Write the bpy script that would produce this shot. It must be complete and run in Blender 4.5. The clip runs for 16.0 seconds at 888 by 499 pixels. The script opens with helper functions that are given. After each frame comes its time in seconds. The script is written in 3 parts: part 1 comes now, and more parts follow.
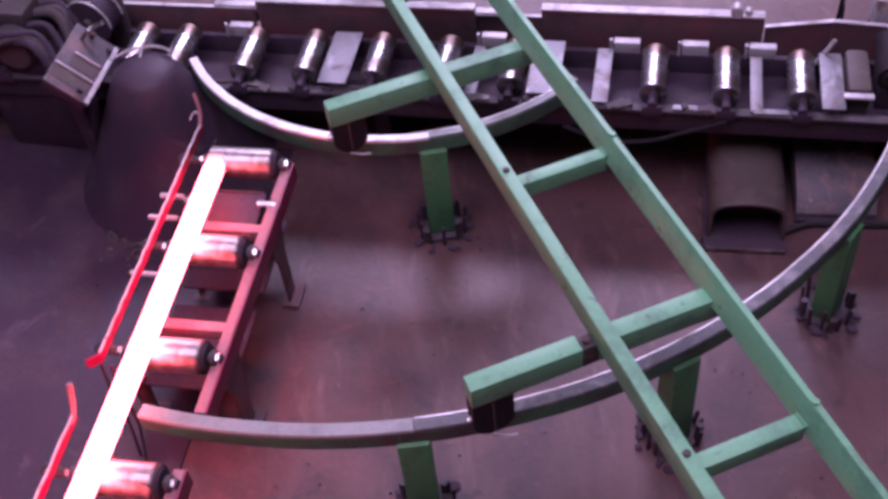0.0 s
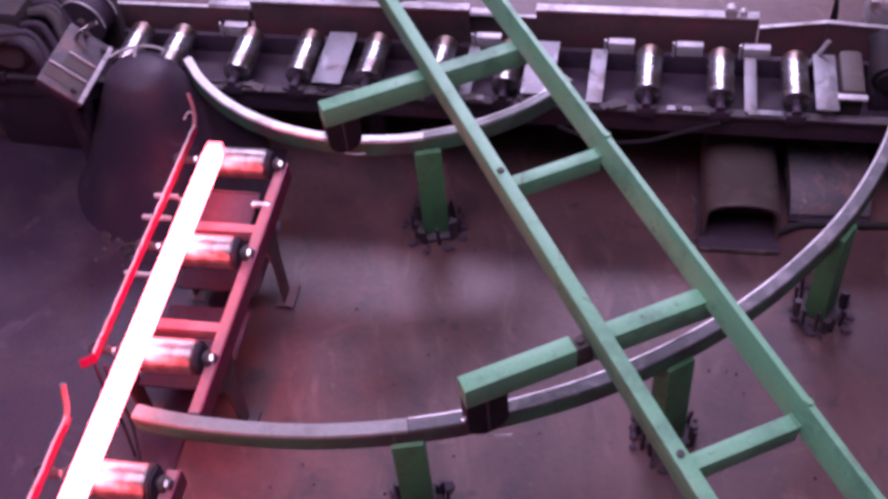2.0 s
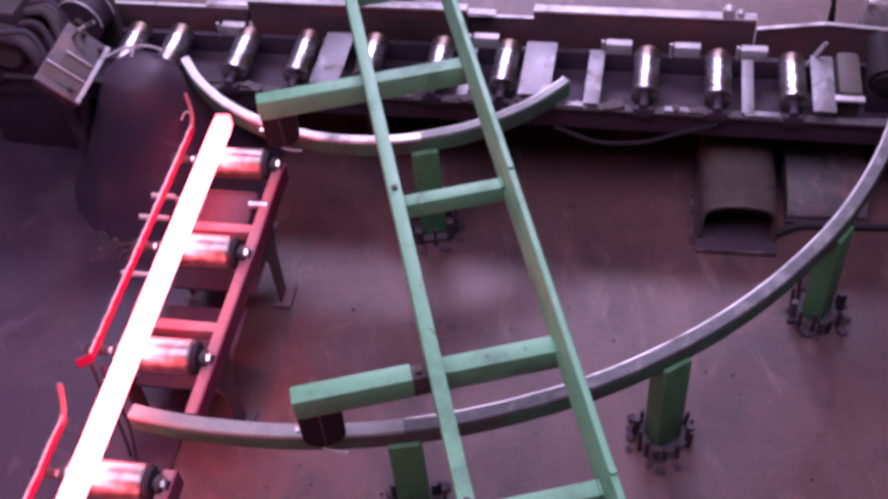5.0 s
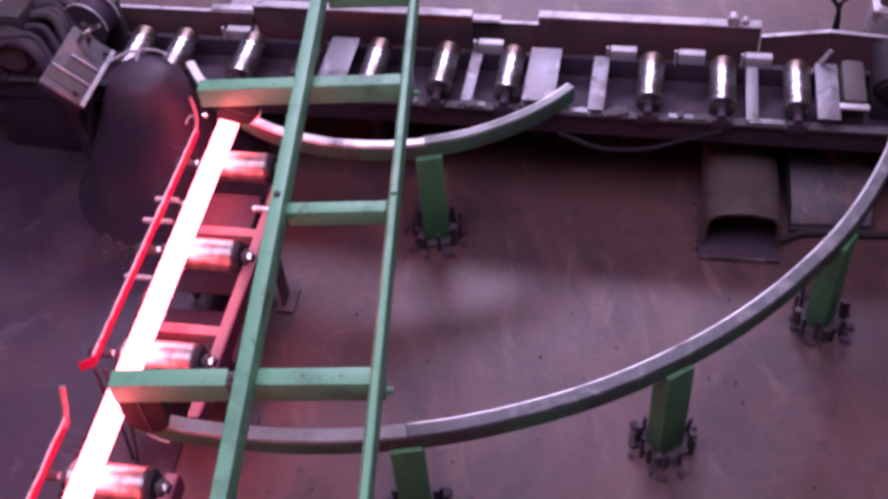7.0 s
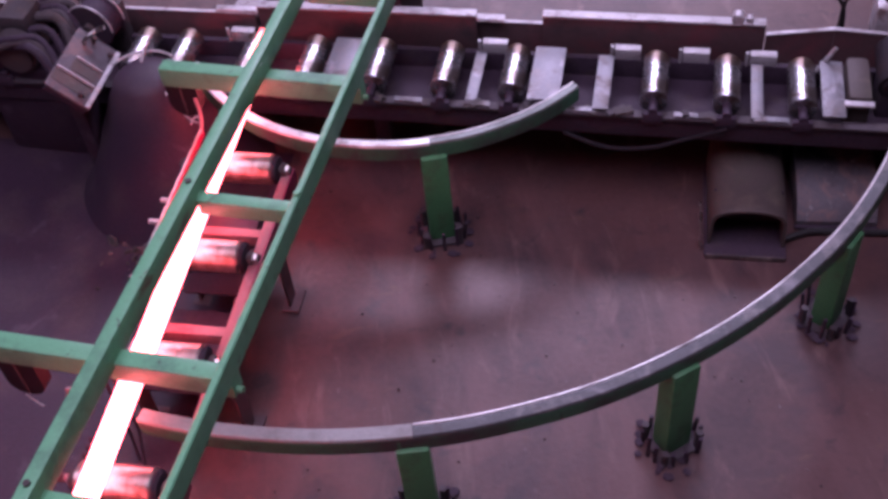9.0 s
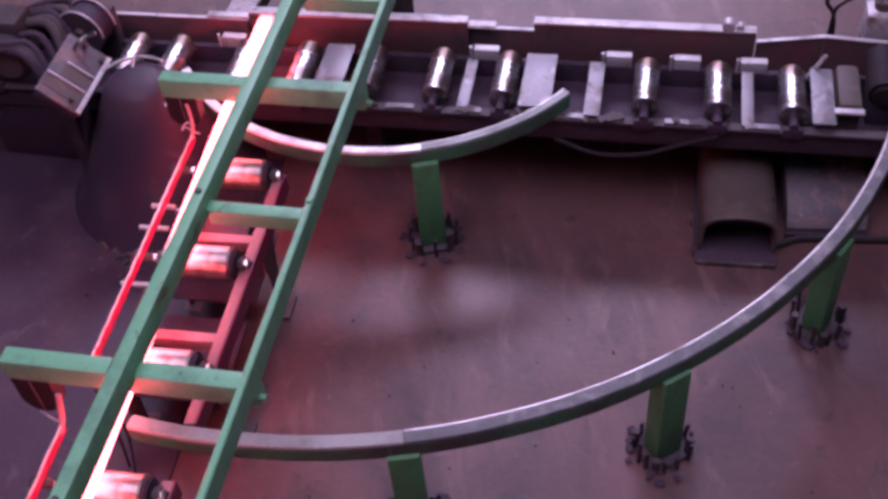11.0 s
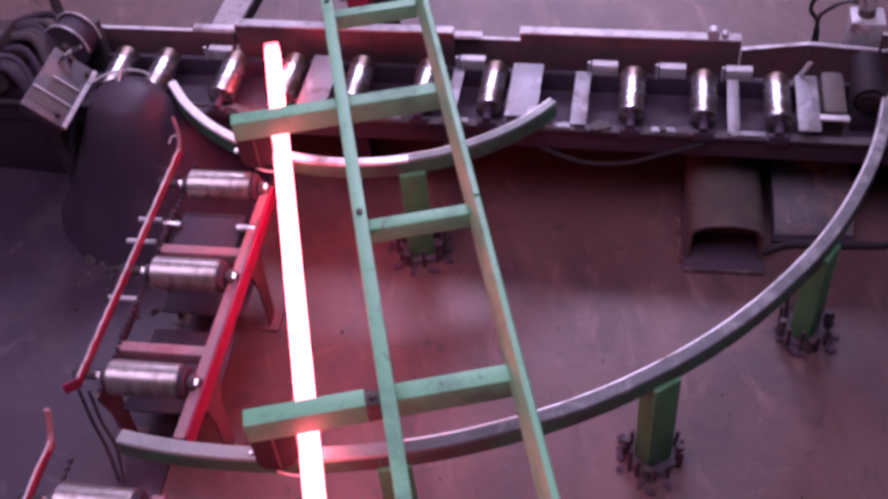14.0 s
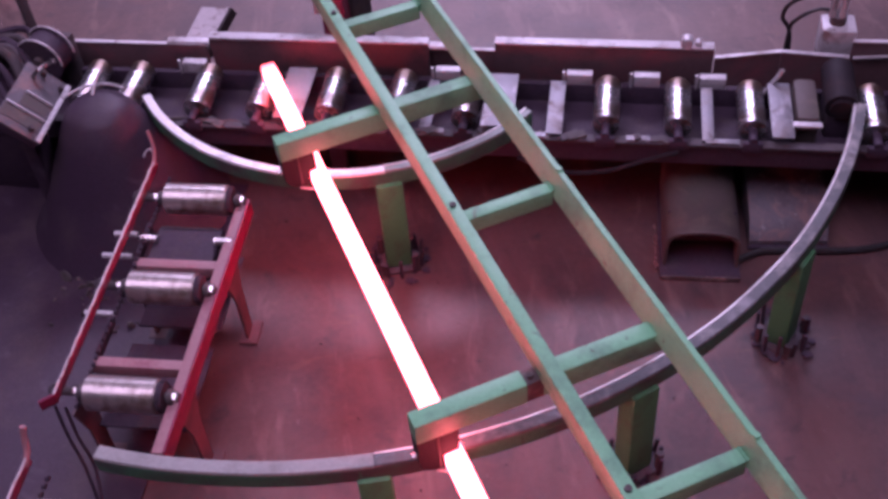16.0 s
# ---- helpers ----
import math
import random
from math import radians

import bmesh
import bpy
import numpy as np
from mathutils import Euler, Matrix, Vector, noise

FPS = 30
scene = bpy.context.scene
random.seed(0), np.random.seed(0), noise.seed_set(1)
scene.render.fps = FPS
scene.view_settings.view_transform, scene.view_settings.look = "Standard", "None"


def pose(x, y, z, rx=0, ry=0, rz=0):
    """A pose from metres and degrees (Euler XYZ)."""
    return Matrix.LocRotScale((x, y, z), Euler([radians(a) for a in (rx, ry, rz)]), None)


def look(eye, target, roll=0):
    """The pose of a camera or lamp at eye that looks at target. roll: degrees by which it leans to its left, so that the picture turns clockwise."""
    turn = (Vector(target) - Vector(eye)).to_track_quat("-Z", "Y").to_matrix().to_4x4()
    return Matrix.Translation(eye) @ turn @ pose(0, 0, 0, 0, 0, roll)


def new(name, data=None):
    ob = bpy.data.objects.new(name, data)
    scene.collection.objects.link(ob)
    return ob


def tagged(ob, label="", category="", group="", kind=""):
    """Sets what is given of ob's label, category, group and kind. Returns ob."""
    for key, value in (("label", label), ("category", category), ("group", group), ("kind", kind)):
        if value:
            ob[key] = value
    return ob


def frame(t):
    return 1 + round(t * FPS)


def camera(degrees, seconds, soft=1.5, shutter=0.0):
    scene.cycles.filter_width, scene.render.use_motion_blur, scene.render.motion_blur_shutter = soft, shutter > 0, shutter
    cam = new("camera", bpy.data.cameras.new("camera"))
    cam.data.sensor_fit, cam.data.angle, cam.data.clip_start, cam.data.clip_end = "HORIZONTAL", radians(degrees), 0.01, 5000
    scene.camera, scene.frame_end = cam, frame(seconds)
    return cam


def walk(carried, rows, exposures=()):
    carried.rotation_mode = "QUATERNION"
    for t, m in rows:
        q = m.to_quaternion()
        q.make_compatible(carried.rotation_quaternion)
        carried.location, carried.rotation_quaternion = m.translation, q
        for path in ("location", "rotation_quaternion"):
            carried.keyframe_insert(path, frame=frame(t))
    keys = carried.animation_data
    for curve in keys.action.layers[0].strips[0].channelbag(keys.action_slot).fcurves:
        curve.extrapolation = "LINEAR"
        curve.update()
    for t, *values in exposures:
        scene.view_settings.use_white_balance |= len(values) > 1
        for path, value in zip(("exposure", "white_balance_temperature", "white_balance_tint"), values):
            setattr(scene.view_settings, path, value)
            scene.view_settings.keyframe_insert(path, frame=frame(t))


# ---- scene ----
cam = camera(43.0, 16.0, soft=3.3)
walk(cam, [
    (0.0, pose(0, 0, 2.957, 41.932, 4.688, -4.760)),
    (0.5, pose(0, 0, 2.957, 42.069, 4.648, -4.791)),
    (1.0, pose(0, 0, 2.957, 42.165, 4.596, -4.715)),
    (1.5, pose(0, 0, 2.957, 42.012, 4.637, -4.782)),
    (2.0, pose(0, 0, 2.957, 41.937, 4.442, -4.913)),
    (2.5, pose(0, 0, 2.957, 42.119, 4.426, -4.866)),
    (3.0, pose(0, 0, 2.957, 42.155, 4.516, -4.810)),
    (3.5, pose(0, 0, 2.957, 42.032, 4.309, -4.907)),
    (4.0, pose(0, 0, 2.957, 41.950, 4.171, -5.074)),
    (6.5, pose(0, 0, 2.957, 42.130, 4.345, -4.505)),
    (7.0, pose(0, 0, 2.957, 42.263, 4.129, -4.530)),
    (7.5, pose(0, 0, 2.957, 42.241, 4.336, -4.708)),
    (8.0, pose(0, 0, 2.957, 42.061, 4.384, -4.654)),
    (8.5, pose(0, 0, 2.957, 42.115, 4.434, -4.477)),
    (9.0, pose(0, 0, 2.957, 42.246, 4.512, -4.552)),
    (11.5, pose(0, 0, 2.957, 42.685, 4.114, -4.874)),
    (12.0, pose(0, 0, 2.957, 42.814, 4.190, -4.961)),
    (12.5, pose(0, 0, 2.957, 42.741, 4.307, -5.100)),
    (13.0, pose(0, 0, 2.957, 42.676, 4.169, -5.523)),
    (13.5, pose(0, 0, 2.957, 42.889, 4.164, -5.566)),
    (14.0, pose(0, 0, 2.957, 43.005, 4.133, -5.667)),
    (14.5, pose(0, 0, 2.957, 42.993, 4.272, -5.753)),
    (15.0, pose(0, 0, 2.957, 43.151, 4.017, -6.106)),
    (15.5, pose(0, 0, 2.957, 43.366, 4.065, -6.561)),
    (16.0, pose(0, 0, 2.957, 43.447, 3.784, -6.971)),
], exposures=[(0.0, 0.92, 6300, 73), (4.0, 0.92, 6300, 73), (8.0, 0.7, 6300, 66), (9.0, 0.6, 6300, 61), (12.5, 0.74, 6300, 70), (16.0, 0.62, 6300, 72)])

# ---- world and light ----
world = bpy.data.worlds.new("hall_sky")
scene.world = world
world.use_nodes = True
wn = world.node_tree
sky = wn.nodes.new("ShaderNodeTexSky")
sky.sky_type, sky.sun_disc = "NISHITA", False
sky.sun_elevation, sky.sun_rotation = radians(50), radians(20)
wn.nodes["Background"].inputs[1].default_value = 0.1
wn.links.new(sky.outputs[0], wn.nodes["Background"].inputs[0])
sun = new("sun", bpy.data.lights.new("sun", "SUN"))
sun.data.energy, sun.data.angle, sun.data.color = 1.0, radians(12), (1.0, 0.96, 0.9)
sun.matrix_basis = look((2, 5, 8), (0, 0, 0))


def opening_light(eye, target, sx, sy, watts, colour):
    """An area lamp standing in for daylight through one unseen opening of the hall."""
    lamp = new("opening_light", bpy.data.lights.new("opening_light", "AREA"))
    lamp.data.shape, lamp.data.size, lamp.data.size_y = "RECTANGLE", sx, sy
    lamp.data.energy, lamp.data.color = watts, colour
    lamp.matrix_basis = look(eye, target)


COOL = (0.80, 0.88, 1.0)
# added lamps: a soft overhead fill, then one placed for the floor's sheen
opening_light((-0.9, 1.0, 6.98), (-0.9, 1.0, 0), 8.0, 4.6, 230, (0.97, 0.93, 0.98))
opening_light((1.1, 10.1, 6.98), (1.1, 10.1, 0), 5.4, 2.4, 580, COOL)

# ---- materials ----


def material(name, base, rough=0.5, metal=0.0, scale=12.0, vary=0.35, bump=0.25, second=None, amount=0.5, fine=90.0, spec=0.5):
    """A worn surface: base colour with broad stains towards a second colour, fine grain and relief."""
    m = bpy.data.materials.new(name)
    m.use_nodes = True
    nt = m.node_tree
    n, l = nt.nodes, nt.links
    b = n["Principled BSDF"]
    co = n.new("ShaderNodeTexCoord")
    big, small = n.new("ShaderNodeTexNoise"), n.new("ShaderNodeTexNoise")
    for k, sc, det in ((big, scale, 6), (small, fine, 4)):
        k.inputs["Scale"].default_value, k.inputs["Detail"].default_value = sc, det
        k.inputs["Roughness"].default_value = 0.62
        l.new(co.outputs["Object"], k.inputs["Vector"])
    ramp = n.new("ShaderNodeValToRGB")
    ramp.color_ramp.elements[0].position = 0.62 - 0.35 * amount
    ramp.color_ramp.elements[1].position = 0.82 - 0.35 * amount
    l.new(big.outputs["Fac"], ramp.inputs["Fac"])
    mix = n.new("ShaderNodeMix")
    mix.data_type = "RGBA"
    mix.inputs["A"].default_value = (*base, 1)
    mix.inputs["B"].default_value = (*(second or [c * 0.45 for c in base]), 1)
    l.new(ramp.outputs["Color"], mix.inputs["Factor"])
    hue = n.new("ShaderNodeHueSaturation")
    l.new(mix.outputs["Result"], hue.inputs["Color"])
    span = n.new("ShaderNodeMapRange")
    span.inputs["To Min"].default_value, span.inputs["To Max"].default_value = 1 - vary, 1 + vary
    l.new(small.outputs["Fac"], span.inputs["Value"])
    l.new(span.outputs["Result"], hue.inputs["Value"])
    l.new(hue.outputs["Color"], b.inputs["Base Color"])
    rr = n.new("ShaderNodeMapRange")
    rr.inputs["To Min"].default_value, rr.inputs["To Max"].default_value = max(rough - 0.18, 0.05), min(rough + 0.2, 1)
    l.new(big.outputs["Fac"], rr.inputs["Value"])
    l.new(rr.outputs["Result"], b.inputs["Roughness"])
    b.inputs["Metallic"].default_value, b.inputs["Specular IOR Level"].default_value = metal, spec
    bp = n.new("ShaderNodeBump")
    bp.inputs["Strength"].default_value, bp.inputs["Distance"].default_value = bump, 0.004
    l.new(small.outputs["Fac"], bp.inputs["Height"])
    l.new(bp.outputs["Normal"], b.inputs["Normal"])
    return m


def glow(name, colour, strength):
    m = bpy.data.materials.new(name)
    m.use_nodes = True
    nt = m.node_tree
    b = nt.nodes["Principled BSDF"]
    b.inputs["Base Color"].default_value = (0.1, 0.05, 0.04, 1)
    b.inputs["Emission Color"].default_value = (*colour, 1)
    no = nt.nodes.new("ShaderNodeTexNoise")
    no.inputs["Scale"].default_value, no.inputs["Detail"].default_value = 9, 5
    mr = nt.nodes.new("ShaderNodeMapRange")
    mr.inputs["To Min"].default_value, mr.inputs["To Max"].default_value = strength * 0.85, strength * 1.15
    co = nt.nodes.new("ShaderNodeTexCoord")
    nt.links.new(co.outputs["Object"], no.inputs["Vector"])
    nt.links.new(no.outputs["Fac"], mr.inputs["Value"])
    # the bar's end has cooled a little
    axis, end, mul = nt.nodes.new("ShaderNodeSeparateXYZ"), nt.nodes.new("ShaderNodeMapRange"), nt.nodes.new("ShaderNodeMath")
    nt.links.new(co.outputs["Object"], axis.inputs[0])
    nt.links.new(axis.outputs["Y"], end.inputs["Value"])
    end.interpolation_type = "SMOOTHSTEP"
    end.inputs["From Min"].default_value, end.inputs["From Max"].default_value = -0.08, 0.005
    end.inputs["To Min"].default_value, end.inputs["To Max"].default_value = 1.0, 0.2
    mul.operation = "MULTIPLY"
    nt.links.new(mr.outputs["Result"], mul.inputs[0]), nt.links.new(end.outputs["Result"], mul.inputs[1])
    nt.links.new(mul.outputs[0], b.inputs["Emission Strength"])
    return m


GREEN = material("green_paint", (0.095, 0.365, 0.195), 0.45, scale=7, vary=0.2, second=(0.06, 0.22, 0.125), amount=0.35, bump=0.15)
POST_GREEN = material("post_green_paint", (0.04, 0.23, 0.09), 0.5, scale=9, vary=0.25, second=(0.05, 0.09, 0.05), amount=0.35)
RAIL_SIDE = material("rail_green_worn", (0.035, 0.16, 0.085), 0.5, scale=5, vary=0.3, second=(0.055, 0.055, 0.055), amount=0.55)
RAIL_TOP = material("rail_bare_steel", (0.085, 0.095, 0.10), 0.55, metal=0.0, scale=8, vary=0.25, second=(0.30, 0.29, 0.28), amount=0.35)
RAIL_PALE = material("pale_worn_rail_steel", (0.66, 0.66, 0.66), 0.42, metal=0.3, scale=7, vary=0.25, second=(0.18, 0.16, 0.15), amount=0.35)
RAIL_GREY = material("grey_worn_rail_steel", (0.26, 0.27, 0.26), 0.5, metal=0.1, scale=7, vary=0.25, second=(0.18, 0.18, 0.17), amount=0.35)
RAIL_DULL = material("dull_green_grey_rail", (0.21, 0.26, 0.24), 0.5, metal=0.1, scale=7, vary=0.25, second=(0.12, 0.15, 0.14), amount=0.4)
RED = material("red_paint", (0.20, 0.013, 0.048), 0.45, scale=9, vary=0.25, second=(0.12, 0.03, 0.03), amount=0.3)
ROLLER = material("roller_steel", (0.5, 0.46, 0.44), 0.33, metal=0.85, scale=10, vary=0.25, second=(0.25, 0.20, 0.17), amount=0.45)
DARK_ROLLER = material("dark_roller_steel", (0.46, 0.47, 0.50), 0.25, metal=0.9, scale=9, vary=0.3, second=(0.14, 0.10, 0.08), amount=0.5)
DARK = material("oily_dark_steel", (0.07, 0.06, 0.066), 0.68, spec=0.3, metal=0.1, scale=7, vary=0.4, second=(0.10, 0.07, 0.06), amount=0.4)
GUARD = material("dull_red_guard", (0.10, 0.055, 0.06), 0.6, scale=6, vary=0.3, second=(0.05, 0.035, 0.04), amount=0.4)
PALE = material("pale_steel_edge", (0.46, 0.455, 0.47), 0.5, metal=0.3, scale=14, vary=0.25, second=(0.25, 0.22, 0.21), amount=0.3)
PLATE = material("galvanised_plate", (0.17, 0.175, 0.19), 0.45, metal=0.5, scale=10, vary=0.25, second=(0.22, 0.20, 0.20), amount=0.4)
SHINY = material("bright_bolt_steel", (0.75, 0.74, 0.73), 0.25, metal=1.0, scale=30, vary=0.2)
RUBBER = material("black_cable", (0.02, 0.02, 0.022), 0.5, scale=30, vary=0.3)
FLOOR = material("oil_stained_concrete", (0.092, 0.046, 0.044), 0.45, scale=2.2, vary=0.3, second=(0.060, 0.034, 0.037), amount=0.6, fine=40, bump=0.22, spec=0.45)


def stain(m, colour, scale, low, high, seed, stretch=(1, 1, 1), rough=None):
    """Lays one more kind of stain over a material, with a shape of its own."""
    n, l = m.node_tree.nodes, m.node_tree.links
    b = n["Principled BSDF"]
    co, mp, no, rp, mx = (n.new(k) for k in ("ShaderNodeTexCoord", "ShaderNodeMapping", "ShaderNodeTexNoise", "ShaderNodeMapRange", "ShaderNodeMix"))
    mp.inputs["Location"].default_value, mp.inputs["Scale"].default_value = (seed, seed * 1.7, 0), stretch
    no.inputs["Scale"].default_value, no.inputs["Detail"].default_value, no.inputs["Roughness"].default_value = scale, 7, 0.6
    no.inputs["Distortion"].default_value = 0.6
    rp.inputs["From Min"].default_value, rp.inputs["From Max"].default_value = low, high
    l.new(co.outputs["Object"], mp.inputs["Vector"]), l.new(mp.outputs["Vector"], no.inputs["Vector"]), l.new(no.outputs["Fac"], rp.inputs["Value"])
    mx.data_type = "RGBA"
    mx.inputs["B"].default_value = (*colour, 1)
    l.new(rp.outputs["Result"], mx.inputs["Factor"])
    l.new(b.inputs["Base Color"].links[0].from_socket, mx.inputs["A"])
    l.new(mx.outputs["Result"], b.inputs["Base Color"])
    if rough is not None:
        mr = n.new("ShaderNodeMix")
        mr.inputs["B"].default_value = rough
        l.new(rp.outputs["Result"], mr.inputs["Factor"])
        l.new(b.inputs["Roughness"].links[0].from_socket, mr.inputs["A"])
        l.new(mr.outputs["Result"], b.inputs["Roughness"])

SCALE = material("mill_scale_grit", (0.05, 0.04, 0.04), 0.7, scale=20, vary=0.5, second=(0.16, 0.13, 0.12), amount=0.35)
SCORCH = material("scorched_black_steel", (0.014, 0.010, 0.014), 0.7, scale=12, vary=0.5, second=(0.028, 0.018, 0.020), amount=0.3, spec=0.25)
# the next three bases are lifted, two tinted purple, in place of lens veil
GRIME = material("black_grime", (0.06, 0.05, 0.058), 0.6, scale=9, vary=0.5, second=(0.06, 0.045, 0.045), amount=0.3, spec=0.35)
VEIL_DARK = material("veil_dark_sheet", (0.044, 0.029, 0.046), 0.7, scale=9, vary=0.5, second=(0.06, 0.045, 0.05), amount=0.3, spec=0.3)
DECK = material("veil_purple_deck", (0.035, 0.019, 0.035), 0.55, scale=4, vary=0.45, second=(0.055, 0.036, 0.045), amount=0.4, spec=0.4)
BROWN = material("rusty_brown_sheet", (0.070, 0.054, 0.050), 0.6, scale=8, vary=0.25, second=(0.07, 0.06, 0.05), amount=0.4)
WALL = material("hall_wall_paint", (0.26, 0.26, 0.28), 0.8, scale=1.5, vary=0.12)
DUSTY = material("dusty_worn_red_flange", (0.30, 0.15, 0.16), 0.6, scale=8, vary=0.25, second=(0.20, 0.06, 0.08), amount=0.35)
PURPLE_GREY = material("dull_grey_sheet", (0.085, 0.078, 0.090), 0.6, scale=7, vary=0.3, second=(0.055, 0.045, 0.055), amount=0.4)
# base made this pale to brighten a panel that little light reaches
PINK = material("pale_pink_sheet", (0.72, 0.50, 0.48), 0.6, scale=6, vary=0.15)
HOT = glow("white_hot_steel", (1.0, 0.135, 0.12), 12.5)

stain(FLOOR, (0.120, 0.062, 0.060), 2.0, 0.50, 0.66, 3.1, (1.6, 0.6, 1))
stain(FLOOR, (0.058, 0.036, 0.042), 2.6, 0.56, 0.72, 7.7, rough=0.40)
stain(FLOOR, (0.17, 0.100, 0.088), 4.0, 0.56, 0.78, 1.3, (2.6, 0.8, 1))
stain(FLOOR, (0.15, 0.12, 0.11), 30.0, 0.68, 0.78, 5.2)
stain(FLOOR, (0.045, 0.030, 0.034), 9.0, 0.60, 0.72, 21.0)
stain(FLOOR, (0.13, 0.075, 0.05), 12.0, 0.62, 0.80, 31.0, (0.5, 1.5, 1))
stain(PURPLE_GREY, (0.17, 0.105, 0.10), 12.0, 0.50, 0.66, 17.0)
stain(PURPLE_GREY, (0.20, 0.19, 0.20), 24.0, 0.60, 0.70, 19.0)
stain(DECK, (0.075, 0.055, 0.075), 6.0, 0.60, 0.74, 22.0)
stain(GREEN, (0.05, 0.09, 0.06), 26.0, 0.64, 0.72, 2.0)
stain(GREEN, (0.20, 0.40, 0.28), 5.0, 0.56, 0.80, 4.0, (1, 0.4, 1))
stain(GREEN, (0.10, 0.065, 0.045), 9.0, 0.66, 0.73, 6.0, (1, 0.3, 1))
stain(RAIL_TOP, (0.24, 0.245, 0.26), 7.0, 0.56, 0.76, 16.0, (1, 1, 1))
stain(RAIL_TOP, (0.08, 0.075, 0.075), 16.0, 0.58, 0.70, 6.0)
stain(PLATE, (0.31, 0.31, 0.33), 14.0, 0.56, 0.66, 3.0, (1, 0.5, 1))
stain(PLATE, (0.10, 0.07, 0.06), 11.0, 0.55, 0.72, 12.0, rough=0.6)
stain(PALE, (0.16, 0.11, 0.10), 22.0, 0.58, 0.68, 13.0, (1, 3, 1))
stain(GUARD, (0.16, 0.05, 0.06), 5.0, 0.50, 0.70, 14.0)
stain(BROWN, (0.11, 0.085, 0.068), 9.0, 0.55, 0.70, 15.0)
stain(RED, (0.07, 0.03, 0.035), 18.0, 0.58, 0.72, 8.0)
stain(DARK_ROLLER, (0.14, 0.085, 0.06), 14.0, 0.50, 0.68, 9.0, rough=0.55)
stain(ROLLER, (0.20, 0.15, 0.12), 16.0, 0.55, 0.70, 9.5, rough=0.55)

# ---- mesh helpers ----


def box(bm, lo, hi, bevel=0.0, m=None):
    made = bmesh.ops.create_cube(bm, size=1)["verts"]
    mid, size = [(a + b) / 2 for a, b in zip(lo, hi)], [b - a for a, b in zip(lo, hi)]
    bmesh.ops.transform(bm, verts=made, matrix=Matrix.LocRotScale(mid, None, size))
    if bevel:
        edges = list({e for v in made for e in v.link_edges})
        out = bmesh.ops.bevel(bm, geom=edges, offset=bevel, segments=2, affect="EDGES", profile=0.6)
        made = list({v for f in out["faces"] for v in f.verts} | {v for v in made if v.is_valid})
        made = list({w for v in made for f in v.link_faces for w in f.verts})
    if m is not None:
        bmesh.ops.transform(bm, verts=made, matrix=m)
    return bm


def cylinder(bm, a, b, r, segs=24, r2=None, bevel=0.0):
    """A capped cylinder from a to b."""
    a, b = Vector(a), Vector(b)
    turn = (b - a).to_track_quat("Z", "Y").to_matrix().to_4x4()
    made = bmesh.ops.create_cone(bm, cap_ends=True, segments=segs, radius1=r, radius2=r if r2 is None else r2, depth=(b - a).length,
                                 matrix=Matrix.Translation((a + b) / 2) @ turn)["verts"]
    if bevel:
        rims = [e for e in {e for v in made for e in v.link_edges} if any(len(f.verts) > 4 for f in e.link_faces)]
        bmesh.ops.bevel(bm, geom=rims, offset=bevel, segments=4, affect="EDGES")
    return bm


def prism(bm, outline, m, depth):
    """A flat outline (x, y) given thickness along z, then put at m."""
    low = [bm.verts.new(m @ Vector((x, y, 0))) for x, y in outline]
    high = [bm.verts.new(m @ Vector((x, y, depth))) for x, y in outline]
    k = len(outline)
    bm.faces.new(low[::-1]), bm.faces.new(high)
    for i in range(k):
        bm.faces.new((low[i], low[(i + 1) % k], high[(i + 1) % k], high[i]))
    bmesh.ops.recalc_face_normals(bm, faces=bm.faces)
    return bm


def sweep(bm, points, r, segs=8):
    """A round cable through the points, smoothed where they are few."""
    pts = [Vector(p) for p in points]
    if len(pts) < 9:
        ends, fine_pts = [pts[0] * 2 - pts[1], *pts, pts[-1] * 2 - pts[-2]], []
        for a, b, c, d in zip(ends, ends[1:], ends[2:], ends[3:]):
            fine_pts += [0.5 * (2 * b + (c - a) * u + (2 * a - 5 * b + 4 * c - d) * u * u + (3 * b - a - 3 * c + d) * u ** 3) for u in (0.0, 0.2, 0.4, 0.6, 0.8)]
        pts = fine_pts + [pts[-1]]
    rings = []
    for i, p in enumerate(pts):
        d = (pts[min(i + 1, len(pts) - 1)] - pts[max(i - 1, 0)]).normalized()
        side = d.cross(Vector((0.13, 0.2, 1))).normalized()
        up = side.cross(d)
        rings.append([bm.verts.new(p + r * (math.cos(q) * side + math.sin(q) * up)) for q in (2 * math.pi * j / segs for j in range(segs))])
    for a, b in zip(rings, rings[1:]):
        for j in range(segs):
            bm.faces.new((a[j], a[(j + 1) % segs], b[(j + 1) % segs], b[j]))
    bm.faces.new(rings[0][::-1]), bm.faces.new(rings[-1])
    bmesh.ops.recalc_face_normals(bm, faces=bm.faces)
    return bm


def mesh_object(name, bm, mat, smooth=35):
    data = bpy.data.meshes.new(name)
    bm.normal_update()
    for f in bm.faces:
        f.smooth = True
    for e in bm.edges:
        if len(e.link_faces) == 2 and e.calc_face_angle(0) > radians(smooth):
            e.smooth = False
    bm.to_mesh(data)
    bm.free()
    for one in mat if isinstance(mat, (list, tuple)) else [mat]:
        data.materials.append(one)
    return new(name, data)


def part(name, bm, mat, parent, label="", at=None):
    ob = mesh_object(name, bm, mat)
    ob.parent = parent
    if at is not None:
        ob.matrix_basis = at
    return tagged(ob, label)


def thing(name, m, label, category, group="", kind=""):
    ob = new(name)
    ob.empty_display_size = 0.05
    ob.matrix_basis = m
    return tagged(ob, label, category, group, kind)


def B():
    return bmesh.new()


